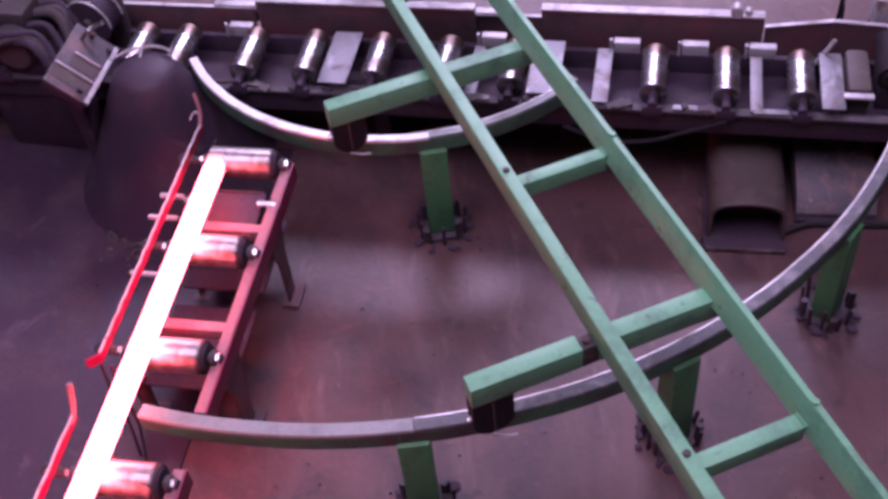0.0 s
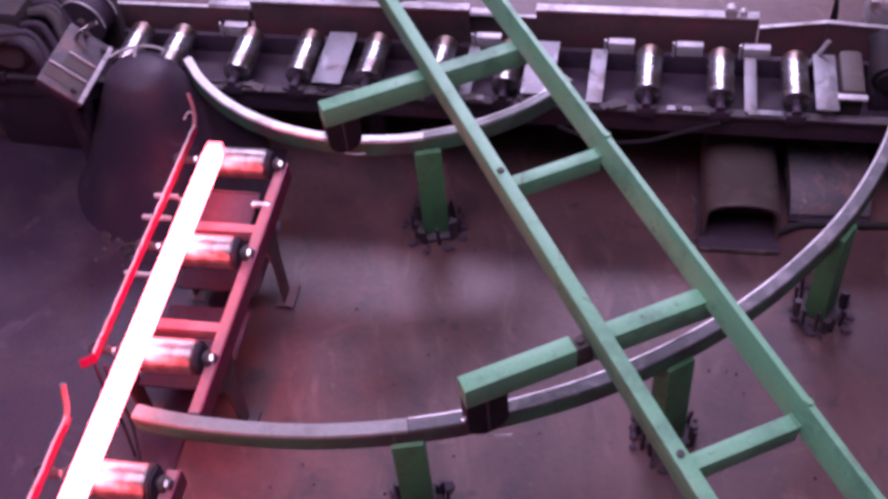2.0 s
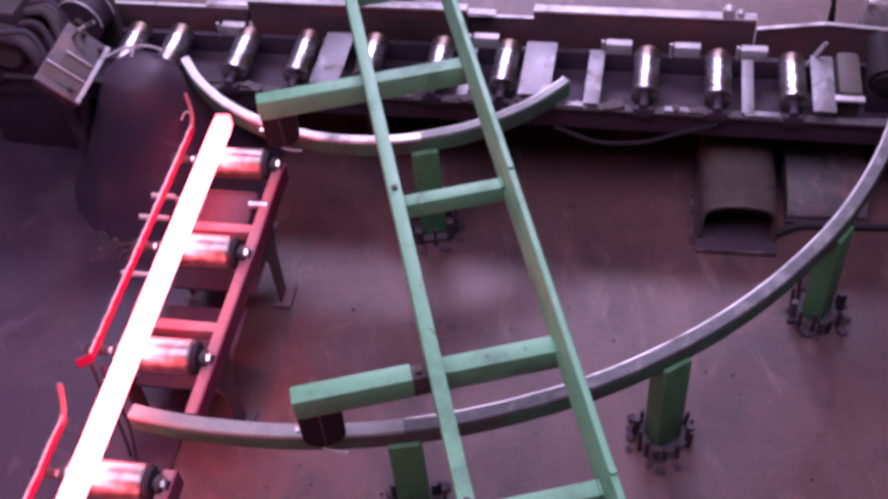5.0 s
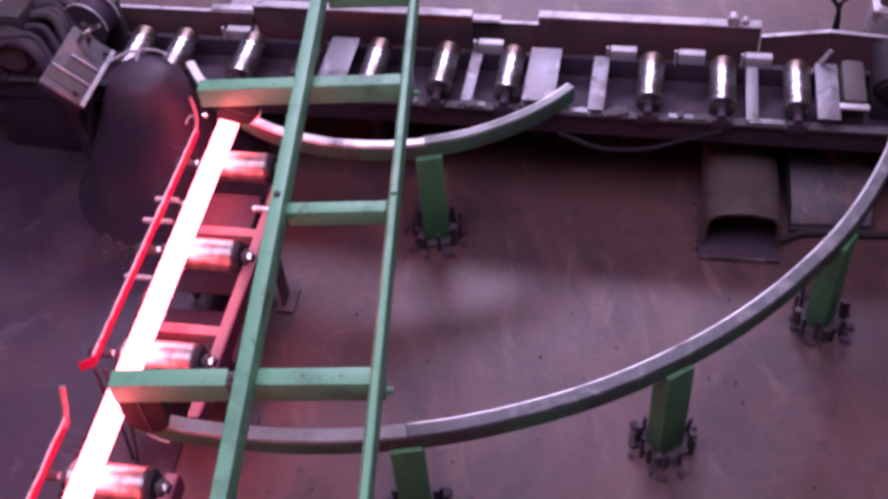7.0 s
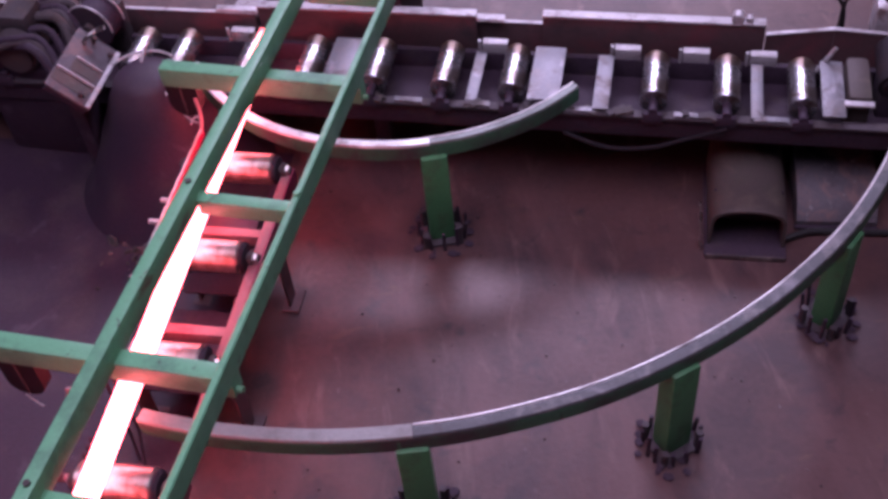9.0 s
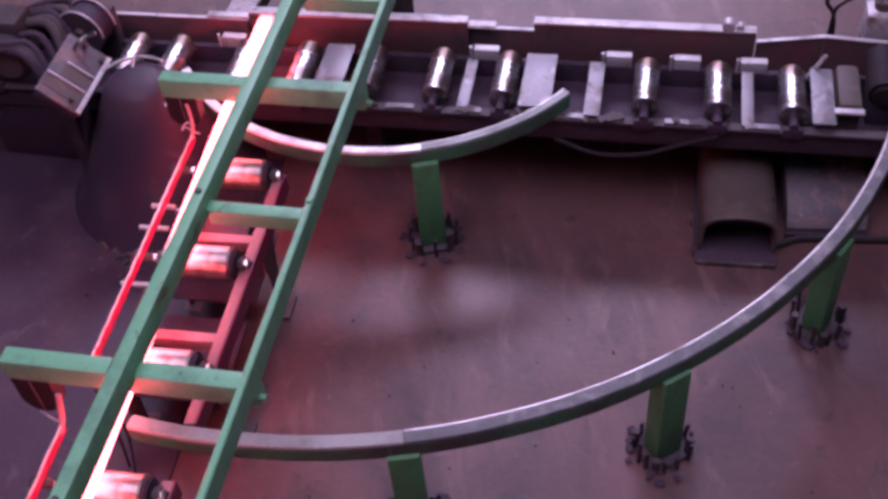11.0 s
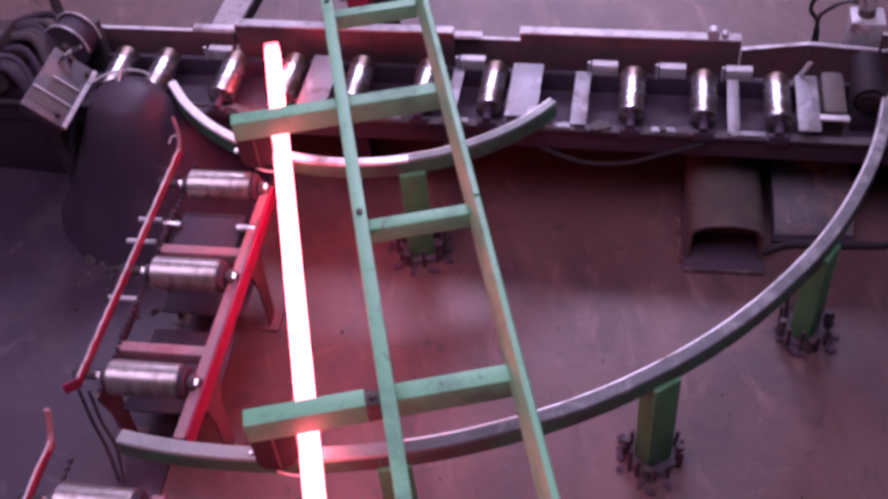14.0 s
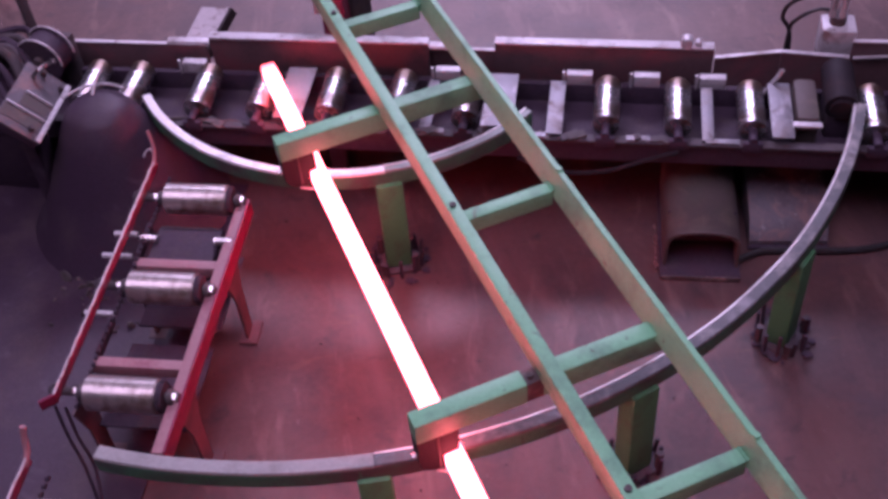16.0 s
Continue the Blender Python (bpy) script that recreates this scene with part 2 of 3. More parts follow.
# ---- the hall ----
bm = B()
bmesh.ops.create_grid(bm, x_segments=60, y_segments=60, size=14)
for v in bm.verts:
    v.co.z = 0.006 * noise.noise(v.co * 0.9) - 0.004
floor = mesh_object("floor", bm, FLOOR)
tagged(floor, "oil-stained brown concrete workshop floor with damp patches", "floor", kind="structure")


# walls and roof are out of view, added to shape light and reflections
def wall(name, lo, hi):
    tagged(mesh_object(name, box(B(), lo, hi), WALL), "unseen plain grey wall, added to close the hall and bounce light", "wall", kind="structure")


wall("wall_south", (-12, -12.2, 0), (12, -12, 7))
wall("wall_west", (-12.2, -12, 0), (-12, 12, 7))
wall("wall_east", (12, -12, 0), (12.2, 12, 7))
wall("wall_north", (-12, 12, 0), (12, 12.2, 7))
bm = B()
box(bm, (-12.2, -12.2, 7.0), (12.2, -1.4, 7.15))
box(bm, (-12.2, 3.4, 7.0), (12.2, 8.8, 7.15))
box(bm, (-12.2, 11.4, 7.0), (12.2, 12.2, 7.15))
for y0, y1, x0, x1 in ((-1.4, 3.4, -5.1, 3.3), (8.8, 11.4, -1.7, 3.9)):
    box(bm, (-12.2, y0, 7.0), (x0, y1, 7.15))
    box(bm, (x1, y0, 7.0), (12.2, y1, 7.15))
tagged(mesh_object("ceiling", bm, WALL), "unseen grey roof with two openings, added to shape the light", "ceiling", kind="structure")

# ---- the two curved slide rails ----
ZR = 0.457
C1, R1 = (-0.055, 3.62), 0.841
C2, R2 = (-0.150, 3.562), 1.902


def curved_rail(centre, radius, a0, a1, label, post_angles, weld_angles, tops, slim):
    rail = thing("curved_slide_rail", pose(centre[0], centre[1], 0), label, "rail", "curved slide rails")
    section = [(-0.026, -0.062), (0.026, -0.062), (0.028, -0.022), (0.027, -0.010), (0.024, -0.004), (0, -0.003), (-0.024, -0.004), (-0.027, -0.010), (-0.028, -0.022)]
    cap = [(-0.0275, -0.009), (0.0275, -0.009), (0.0270, -0.003), (0.0235, 0.0005), (0, 0.001), (-0.0235, 0.0005), (-0.0270, -0.003)]
    for name, b0, b1, mat, prof, drop in (("rail_body", a0, a1, RAIL_SIDE, section, -0.002), *(("running_surface", b0, b1, m, cap, 0.0) for b0, b1, m in tops)):
        bm = B()
        n = int(abs(b1 - b0) / 1.5) + 1
        rings = []
        for i in range(n + 1):
            a = radians(b0 + (b1 - b0) * i / n)
            wob = 0.003 * noise.noise((a * 6, radius, 0))
            rings.append([bm.verts.new(((radius + u * slim + wob) * math.cos(a), (radius + u * slim + wob) * math.sin(a), ZR + w + drop)) for u, w in prof])
        k = len(prof)
        for p, q in zip(rings, rings[1:]):
            for j in range(k):
                bm.faces.new((p[j], p[(j + 1) % k], q[(j + 1) % k], q[j]))
        bm.faces.new(rings[0][::-1]), bm.faces.new(rings[-1])
        bmesh.ops.recalc_face_normals(bm, faces=bm.faces)
        part(name, bm, mat, rail, "worn bare steel top" if name == "running_surface" else "chipped green paint")
    # a thin pale line paints the highlight along the inner top edge
    for b0, b1, m in tops:
        if m in (RAIL_TOP, RAIL_DULL):
            k = int(abs(b1 - b0))
            line = [radians(b0 + (b1 - b0) * i / k) for i in range(k + 1)]
            inner = radius - 0.020 * slim
            part("pale_edge", sweep(B(), [((inner + 0.003 * noise.noise((a * 6, radius, 0))) * math.cos(a), (inner + 0.003 * noise.noise((a * 6, radius, 0))) * math.sin(a), ZR - 0.001) for a in line], 0.0045, 6), RAIL_PALE, rail, "pale line painted as the highlight on the inner edge")
    for a in weld_angles:
        m = pose(0, 0, 0, 0, 0, a) @ pose(radius, 0, ZR - 0.034)
        part("weld_bead", box(B(), (-0.0285 * slim, -0.004, -0.03), (0.0285 * slim, 0.004, 0.014), 0.003), RAIL_SIDE, rail, at=m)
    for a in post_angles:
        m = pose(0, 0, 0, 0, 0, a) @ pose(radius, 0, 0)
        post = part("post", box(B(), (-0.035, -0.045, 0.012), (0.035, 0.045, ZR - 0.055), 0.008), POST_GREEN, rail, "green painted steel post", m)
        part("base_plate", box(B(), (-0.066, -0.07, 0.0), (0.062, 0.07, 0.012), 0.004), GRIME, post, "grimy base plate")
        for sx in (-1, 1):
            for sy in (-1, 1):
                part("anchor_bolt", cylinder(B(), (sx * 0.050, sy * 0.058, 0.008), (sx * 0.052, sy * 0.060, 0.07 + 0.012 * sy * sx), 0.012, 6), GRIME, post)
        clod = random.Random(int(abs(a) * 10))
        for k in range(11):
            q, h = 2 * math.pi * k / 11 + clod.uniform(-0.15, 0.15), clod.uniform(0.05, 0.10)
            x, y = 0.078 * math.cos(q), 0.084 * math.sin(q)
            part("floor_stud", cylinder(B(), (x, y, 0.0), (x * clod.uniform(0.9, 1.15), y * clod.uniform(0.9, 1.15), h), 0.0065, 6), VEIL_DARK, post)
        bm = B()
        for k in range(36):
            q, d, r = clod.uniform(0, 6.283), clod.uniform(0.04, 0.12), clod.uniform(0.007, 0.014)
            made = bmesh.ops.create_icosphere(bm, subdivisions=1, radius=r)["verts"]
            bmesh.ops.transform(bm, verts=made, matrix=Matrix.LocRotScale((d * math.cos(q), d * math.sin(q), r * 0.2 + 0.003), Euler((0, 0, q)), (1.5, clod.uniform(0.8, 1.9), 0.35)))
        tagged(part("grease_clod", bm, VEIL_DARK, post, "black greasy clods round the foot"), kind="stuff")
    return rail


curved_rail(C1, R1, -160.5, -49.5, "inner curved green rail with worn bare steel top on posts", (-87.5,), (-120, -104, -87, -70), ((-160.5, -88.0, RAIL_PALE), (-87.9, -49.5, RAIL_DULL)), 0.60)
curved_rail(C2, R2, -112.8, -24.0, "outer curved green rail with worn bare steel top on posts", (-90.2, -66.8, -45.3), (-108, -103.4, -98, -95.2, -91.2, -78, -60, -40), ((-112.8, -90.0, RAIL_GREY), (-89.9, -24.0, RAIL_TOP)), 0.80)

# ---- red roller conveyor that brings the hot bar ----
RED_TURN = -13.7
RED_AT = pose(-0.653, 2.806, 0, 0, 0, RED_TURN)


def red_unit(y0, y1, rollers, tip):
    """One length of the conveyor; its own y runs along it, x across it."""
    unit = thing("roller_conveyor", RED_AT, "red steel roller conveyor with bright worn steel rollers", "conveyor", "red roller conveyor lengths")
    left = B()
    box(left, (-0.174, y0, 0.436), (-0.166, y1, 0.470), 0.002)
    plate = part("side_plate", left, RED, unit, "red painted side plate")
    # this pale line paints the lit top edge as well as its wear
    wear = B()
    sweep(wear, [(-0.170 + 0.0012 * math.sin(k * 2.3), y0 + (y1 - y0) * k / 40, 0.4705 + 0.001 * math.sin(k * 1.7)) for k in range(41)], 0.0042, 6)
    part("pale_edge", wear, PALE, plate, "pale top edge, worn and painted as lit")
    right = part("side_plate", box(B(), (0.164, y0 - 0.12, 0.330), (0.172, y1 - 0.10, 0.402), 0.003), RED, unit, "red painted side channel")
    part("flange", box(B(), (0.131, y0 - 0.12, 0.386), (0.1635, y1 - 0.10, 0.394), 0.002), DUSTY, right, "dusty worn flange")
    if tip:
        bm = sweep(B(), [(-0.170, y1 - 0.02, 0.46), (-0.171, y1 + 0.012, 0.49), (-0.176, y1 + 0.03, 0.525), (-0.186, y1 + 0.045, 0.56)], 0.007, 6)
        part("hooked_tip", bm, DUSTY, unit, "thin bent worn hook")
        part("hook_wire", sweep(B(), [(-0.170, y1 + 0.01, 0.485), (-0.185, y1 + 0.02, 0.50), (-0.198, y1 + 0.012, 0.495), (-0.203, y1 - 0.005, 0.485)], 0.003, 6), PALE, unit)
        bm = box(B(), (-0.05, -0.004, 0.010), (0.0, 0.004, 0.048), 0.002, pose(-0.168, y0 + 0.004, 0.42, 0, 0, 40))
        part("flared_end", bm, RED, unit)
        for k in range(2):
            x = -0.175 + 0.03 * k
            part("drain_hose", sweep(B(), [(x, y0 - 0.01, 0.43), (x - 0.008, y0 - 0.012, 0.28), (x + 0.002 * k, y0 - 0.02, 0.14), (x + 0.01, y0 - 0.05 - 0.03 * k, 0.006)], 0.005, 8), VEIL_DARK, unit, "black hanging hose")
    else:
        bm = sweep(B(), [(-0.170, y1 - 0.03, 0.455), (-0.171, y1 + 0.005, 0.475), (-0.173, y1 + 0.025, 0.51), (-0.172, y1 + 0.04, 0.545)], 0.009, 6)
        part("upright_tip", bm, DUSTY, unit)
    for y in rollers:
        roll = part("roller", cylinder(B(), (-0.108, 0, 0), (0.104, 0, 0), 0.052, 32, bevel=0.004), ROLLER, unit, "worn bright steel roller", pose(0, y, ZR - 0.054))
        part("shaft", cylinder(B(), (-0.215, 0, 0), (0.163, 0, 0), 0.013, 12), DARK, roll)
        part("end_cap", cylinder(B(), (0.105, 0, 0), (0.122, 0, 0), 0.049, 24, bevel=0.006), VEIL_DARK, roll, "oily black end cap")
        for x in (-0.128, 0.138):
            part("collar", cylinder(B(), (x - 0.009, 0, 0), (x + 0.009, 0, 0), 0.024, 16, bevel=0.003), DARK, roll)
        part("nut", cylinder(B(), (0.145, 0, 0.004), (0.158, 0, 0.004), 0.017, 6), SHINY, roll, "bright nut")
        part("nut", cylinder(B(), (-0.150, 0, 0.004), (-0.138, 0, 0.004), 0.016, 6), SHINY, roll, "bright nut")
        part("shaft_end", sweep(B(), [(-0.175, 0.012, 0.0), (-0.205, 0.012, 0.012), (-0.222, 0.0, 0.004), (-0.212, -0.012, -0.01)], 0.008, 6), GRIME, roll)
    for a, b in zip(rollers, rollers[1:]):
        mid = (a + b) / 2
        part("cross_bar", box(B(), (-0.1495, mid - 0.085, 0.33), (0.1305, mid - 0.050, 0.375), 0.004), DUSTY, unit, "dusty red cross bar")
        part("drip_tray", box(B(), (-0.160, a - 0.36, 0.16), (0.118, a - 0.04, 0.168), 0.002), VEIL_DARK, unit, "oily black drip tray")
        part("inner_brace", box(B(), (-0.149, mid - 0.045, 0.34), (-0.143, mid + 0.10, 0.388), 0.002), VEIL_DARK, unit)
    for y in (y0 + 0.10, y1 - 0.35):
        for x in (-0.172, 0.150):
            bm = prism(B(), [(-0.07, 0.3285), (0.07, 0.3285), (0.035, 0.20), (0.03, 0.0), (-0.03, 0.0), (-0.035, 0.20)], pose(x, y, 0, 90, 0, 90), 0.008)
            box(bm, (x - 0.02, y - 0.05, 0.0), (x + 0.04, y + 0.05, 0.008))
            part("leg", bm, GUARD, unit, "dull red plate leg flared at the top")
    bm = B()
    for k in range(int((y1 - y0) / 0.025)):
        y = y0 + 0.03 + 0.025 * k
        cylinder(bm, (-0.146, y, 0.375), (-0.136, y, 0.375), 0.009, 8)
    part("drive_chain", bm, VEIL_DARK, unit, "oily roller chain")
    return unit


first = red_unit(-0.86, 0.115, (0.0, -0.395, -0.80), True)
idler = part("idler_box", box(B(), (-0.115, -0.10, 0.30), (0.105, 0.07, 0.372), 0.012), VEIL_DARK, first, "oily black box between the rollers", pose(0, -0.17, 0))
part("box_edge", box(B(), (-0.105, 0.060, 0.3725), (0.095, 0.066, 0.376), 0.001), GRIME, idler)
for y, z in ((-0.17, 0.385), ):
    for x in (-0.125, 0.125):
        part("bolt", cylinder(B(), (x - 0.03, y, z), (x + 0.03, y, z), 0.014, 8), SHINY, first, "bright bolt")
for k, y in enumerate((-0.15, -0.23, -0.34, -0.44)):
    part("stud", cylinder(B(), (-0.25 - 0.02 * (k % 2), y, 0.38 - 0.02 * k), (-0.17, y, 0.38 - 0.02 * k), 0.009, 8), PALE, first, "bare steel stud")
red_unit(-2.9, -1.06, (-1.21, -1.61, -2.01, -2.41, -2.81), False)

# ---- rear roller conveyor ----
REAR = pose(0.774, 3.0065, 0, 0, 0, -14.7)
rng_table = random.Random(11)
rear = thing("roller_table", REAR, "long oily steel roller table with scaled rollers", "conveyor")
# the dark pan puts the shade of the pockets between rollers into its colour
for lo, hi, name in (((-3.2, -0.150, 0.285), (2.6, -0.132, 0.372), "front_beam"), ((-3.2, 0.150, 0.24), (2.6, 0.17, 0.375), "rear_beam"), ((-3.2, -0.131, 0.287), (2.6, 0.149, 0.300), "bottom_pan")):
    part(name, box(B(), lo, hi, 0.004), VEIL_DARK, rear, "dark oily steel, darkened for the shade around it")
# skirt added to keep light from behind off the floor under the table
part("light_stop_skirt", box(B(), (-3.2, 0.172, 0.0), (2.6, 0.18, 0.37), 0.002), GRIME, rear, "added dark skirt that stops light from behind")
part("front_ledge", box(B(), (-3.2, -0.165, 0.372), (2.6, -0.128, 0.384), 0.003), GRIME, rear)
ROLLS = (-2.65, -2.4, -2.15, -1.91, -1.743, -1.474, -1.24, -0.986, -0.733, -0.492, 0.0, 0.244, 0.491, 0.893, 1.14, 1.39, 1.64)
for x in ROLLS:
    roll = part("roller", cylinder(B(), (0, -0.138, 0), (0, 0.150, 0), 0.046, 32, bevel=0.034), DARK_ROLLER, rear, "scaled dark steel roller with a bright worn top", pose(x, 0, 0.405))
    part("shaft", cylinder(B(), (0, -0.165, 0), (0, 0.149, 0), 0.016, 12), VEIL_DARK, roll)
    part("bearing", box(B(), (-0.034, -0.168, -0.05), (0.034, -0.145, -0.004), 0.010), VEIL_DARK, roll)
for x0, x1, tilt, z in ((-1.175, -1.07, 0, 0.425), (-0.43, -0.32, 0, 0.425), (0.552, 0.626, 0, 0.42), (-0.205, -0.15, 0, 0.40), (0.325, 0.365, 0, 0.395), (-0.65, -0.61, 0, 0.39)):
    part("cover_plate", box(B(), (x0, -0.15, z - 0.006), (x1, 0.14, z), 0.002, pose(0, 0, 0, 0, tilt, 0)), PLATE, rear, "grey flat cover plate between rollers")
part("end_block", box(B(), (0.634, -0.07, 0.30), (0.714, 0.15, 0.44), 0.022), BROWN, rear, "rusty brown rounded block")
part("chipped_ledge", box(B(), (0.622, -0.098, 0.418), (0.718, -0.072, 0.428), 0.003), PALE, rear)
motor = part("drive_motor", cylinder(B(), (0.785, -0.02, 0.435), (0.785, 0.20, 0.455), 0.055, 28, bevel=0.016), SCORCH, rear, "dark oily round drive motor")
part("motor_foot", box(B(), (0.745, 0.0, 0.30), (0.825, 0.16, 0.40), 0.004), VEIL_DARK, motor)
for x0 in (-1.62, -0.65, -0.17, 0.07, 0.30):
    bm = B()
    box(bm, (x0 + 0.02, 0.152, 0.372), (x0 + 0.112, 0.157, 0.418), 0.002)
    box(bm, (x0 + 0.02, 0.1575, 0.410), (x0 + 0.112, 0.185, 0.418), 0.002)
    part("clip_plate", bm, PALE, rear, "pale steel clip")
    part("clip_pin", cylinder(B(), (x0 + 0.01, 0.155, 0.37), (x0 + 0.01, 0.155, 0.43), 0.006, 8), PALE, rear)
for x in (-3.0, -2.0, -1.0, 0.3, 1.7, 2.5):
    for y in (0.0, 0.22):
        part("leg", box(B(), (x - 0.03, y - 0.02, 0.0), (x + 0.03, y + 0.02, 0.286), 0.004), VEIL_DARK, rear)
for k in range(34):
    x = rng_table.uniform(-1.9, 1.4)
    w, d, h = rng_table.uniform(0.008, 0.04), rng_table.uniform(0.006, 0.018), rng_table.uniform(0.004, 0.016)
    part("scale_flake", box(B(), (-w, -d, 0), (w, d, h), 0.002), rng_table.choice((DARK, SCALE, BROWN, DARK)), rear, at=pose(x, -0.146, 0.3842, 0, 0, rng_table.uniform(-40, 40)))
part("chain", sweep(B(), [(-1.62 + 0.03 * k, -0.130 + 0.006 * math.sin(k * 2.1), 0.392 - 0.012 * math.sin(math.pi * k / 22)) for k in range(23)], 0.007, 6), DARK, rear, "greasy drive chain")
part("hose", sweep(B(), [(-0.30, -0.17, 0.30), (-0.15, -0.19, 0.26), (0.0, -0.19, 0.27), (0.12, -0.18, 0.31), (0.25, -0.175, 0.36)], 0.008), SCORCH, rear)
for x0, x1 in ((-0.31, -0.19), (0.07, 0.17), (0.335, 0.45), (-0.90, -0.80), (-0.62, -0.56)):
    part("ledge_scrap", box(B(), (x0, -0.160, 0.3845), (x1, -0.134, 0.3925), 0.003), PLATE, rear, "dull bare steel scrap on the ledge")
part("bracket_hook", cylinder(B(), (0.545, 0.13, 0.38), (0.60, 0.15, 0.47), 0.008, 8), PALE, rear)

# guard behind the rollers
guard = thing("guard_rail", REAR, "dull red sheet guard with pale steel top angle", "guard")
for k, (x0, x1, z, y) in enumerate(((-3.2, -1.52, 0.438, 0.235), (-1.507, -0.66, 0.47, 0.235), (-0.42, 0.371, 0.47, 0.250), (-0.68, -0.40, 0.43, 0.262))):
    part("sheet", box(B(), (x0, y, 0.28), (x1 - 0.004, y + 0.012, z), 0.002), GUARD, guard)
    if k in (1, 2):
        part("top_angle", box(B(), (x0, y - 0.006, z + 0.002), (x1 - 0.004, y + 0.035, z + 0.012), 0.003), PALE, guard, "pale steel angle")
    else:
        part("top_edge", box(B(), (x0, y - 0.002, z + 0.001), (x1 - 0.004, y + 0.014, z + 0.006), 0.001), PALE, guard)
part("top_strip", box(B(), (-0.665, 0.236, 0.455), (-0.56, 0.27, 0.463), 0.002), PALE, guard)
part("top_strip", box(B(), (-1.68, 0.238, 0.4445), (-1.515, 0.27, 0.452), 0.002), PALE, guard)
part("lug", cylinder(B(), (0.27, 0.245, 0.495), (0.27, 0.285, 0.495), 0.022, 16, bevel=0.004), PALE, guard)
part("lug", cylinder(B(), (0.31, 0.25, 0.49), (0.31, 0.28, 0.49), 0.013, 12, bevel=0.003), PALE, guard)
for edge in (((0.374, 0.425), (0.601, 0.460)), ((0.603, 0.460), (0.836, 0.444)), ((0.838, 0.512), (2.6, 0.53))):
    (x0, z0), (x1, z1) = edge
    sheet = part("folded_sheet", prism(B(), [(x0, 0.28), (x1, 0.28), (x1, z1), (x0, z0)], pose(0, 0.272, 0, 90), 0.010), GUARD, guard, "sheet with a raised bent edge")
    part("top_edge", prism(B(), [(x0, z0 + 0.0005), (x1, z1 + 0.0005), (x1, z1 + 0.006), (x0, z0 + 0.006)], pose(0, 0.274, 0, 90), 0.016), PALE, sheet, "pale cut edge")
part("lower_lip", prism(B(), [(0.845, 0.452), (2.6, 0.60), (2.6, 0.606), (0.845, 0.458)], pose(0, 0.256, 0, 90), 0.012), PALE, guard, "pale cut edge")

# ---- things behind the guard ----
chute = thing("steel_chute", REAR, "short sloping pale galvanised steel chute on a leg", "chute")
CHUTE = pose(0, 0.300, 0.390, 36.6)
part("chute_panel", prism(B(), [(-1.660, -0.03), (-1.556, -0.03), (-1.472, 0.152), (-1.583, 0.152)], CHUTE, 0.008), PALE, chute)
part("chute_side", prism(B(), [(-1.5555, -0.03), (-1.546, -0.03), (-1.462, 0.152), (-1.4715, 0.152)], CHUTE @ pose(0, 0, -0.06), 0.066), DARK, chute, "dark folded side")
part("leg", box(B(), (-1.56, 0.375, 0.0), (-1.50, 0.40, 0.41), 0.004), DARK, chute)
post = thing("red_post", REAR @ pose(-1.05, 0.42, 0), "dark red painted steel post", "post")
part("upright", box(B(), (-0.045, -0.045, 0.012), (0.045, 0.045, 0.62), 0.006), RED, post)
part("foot_plate", box(B(), (-0.09, -0.09, 0.0), (0.09, 0.09, 0.012), 0.003), DARK, post)
part("head_clip", box(B(), (-0.07, -0.05, 0.50), (-0.047, 0.0, 0.60), 0.003), PALE, post)
valve = thing("valve_stand", REAR @ pose(0.80, 0.40, 0), "pale valve block on a dark stand with a looped hose", "valve")
part("stand", box(B(), (-0.05, -0.05, 0.0), (0.05, 0.05, 0.36), 0.006), DARK, valve)
part("housing", box(B(), (-0.055, -0.06, 0.362), (0.065, 0.05, 0.50), 0.012), PALE, valve, "pale grey valve housing")
part("collar", cylinder(B(), (0, 0, 0.50), (0, 0, 0.53), 0.03, 16), DARK, valve)
for x in (-0.025, 0.01):
    part("cylinder_bar", cylinder(B(), (x, -0.01, 0.53), (x, -0.01, 0.64), 0.012, 10), PALE, valve)
part("top_cap", box(B(), (-0.045, -0.03, 0.64), (0.032, 0.02, 0.662), 0.004), PALE, valve)
part("hose", sweep(B(), [(-0.03, 0, 0.60), (-0.10, 0.0, 0.61), (-0.17, 0.01, 0.57), (-0.19, 0.02, 0.50), (-0.15, 0.03, 0.40), (-0.14, 0.03, 0.02)], 0.008), RUBBER, valve)
part("hose", sweep(B(), [(-0.03, 0, 0.55), (-0.08, 0.0, 0.55), (-0.14, 0.01, 0.50), (-0.16, 0.02, 0.42), (-0.16, 0.03, 0.02)], 0.007), RUBBER, valve)

# ---- arched sheet cover on the floor ----
cover = thing("arched_cover", pose(1.008, 2.515, 0, 0, 0, -13), "rusty brown arched sheet cover with an open dark end", "cover")
bm = B()
outer, inner = [], []
for i in range(13):
    a = math.pi * i / 12
    sx, sz = math.cos(a), math.sin(a) ** 0.26
    outer.append((0.129 * sx, 0.17 * sz)), inner.append((0.119 * sx, 0.160 * sz))
prism(bm, outer + inner[::-1], pose(0, 0.46, 0.01, 90), 0.42)
part("arched_sheet", bm, BROWN, cover)
# dark tray and inner sheet paint the shade inside the open end
part("base_tray", box(B(), (-0.140, -0.01, 0.0), (0.135, 0.46, 0.012), 0.003), VEIL_DARK, cover)
part("shade_infill", box(B(), (-0.116, 0.16, 0.013), (0.116, 0.17, 0.155)), VEIL_DARK, cover)
part("tray_lip", box(B(), (-0.135, -0.018, 0.0), (0.130, -0.0105, 0.018), 0.002), SCALE, cover, "worn bare metal lip")
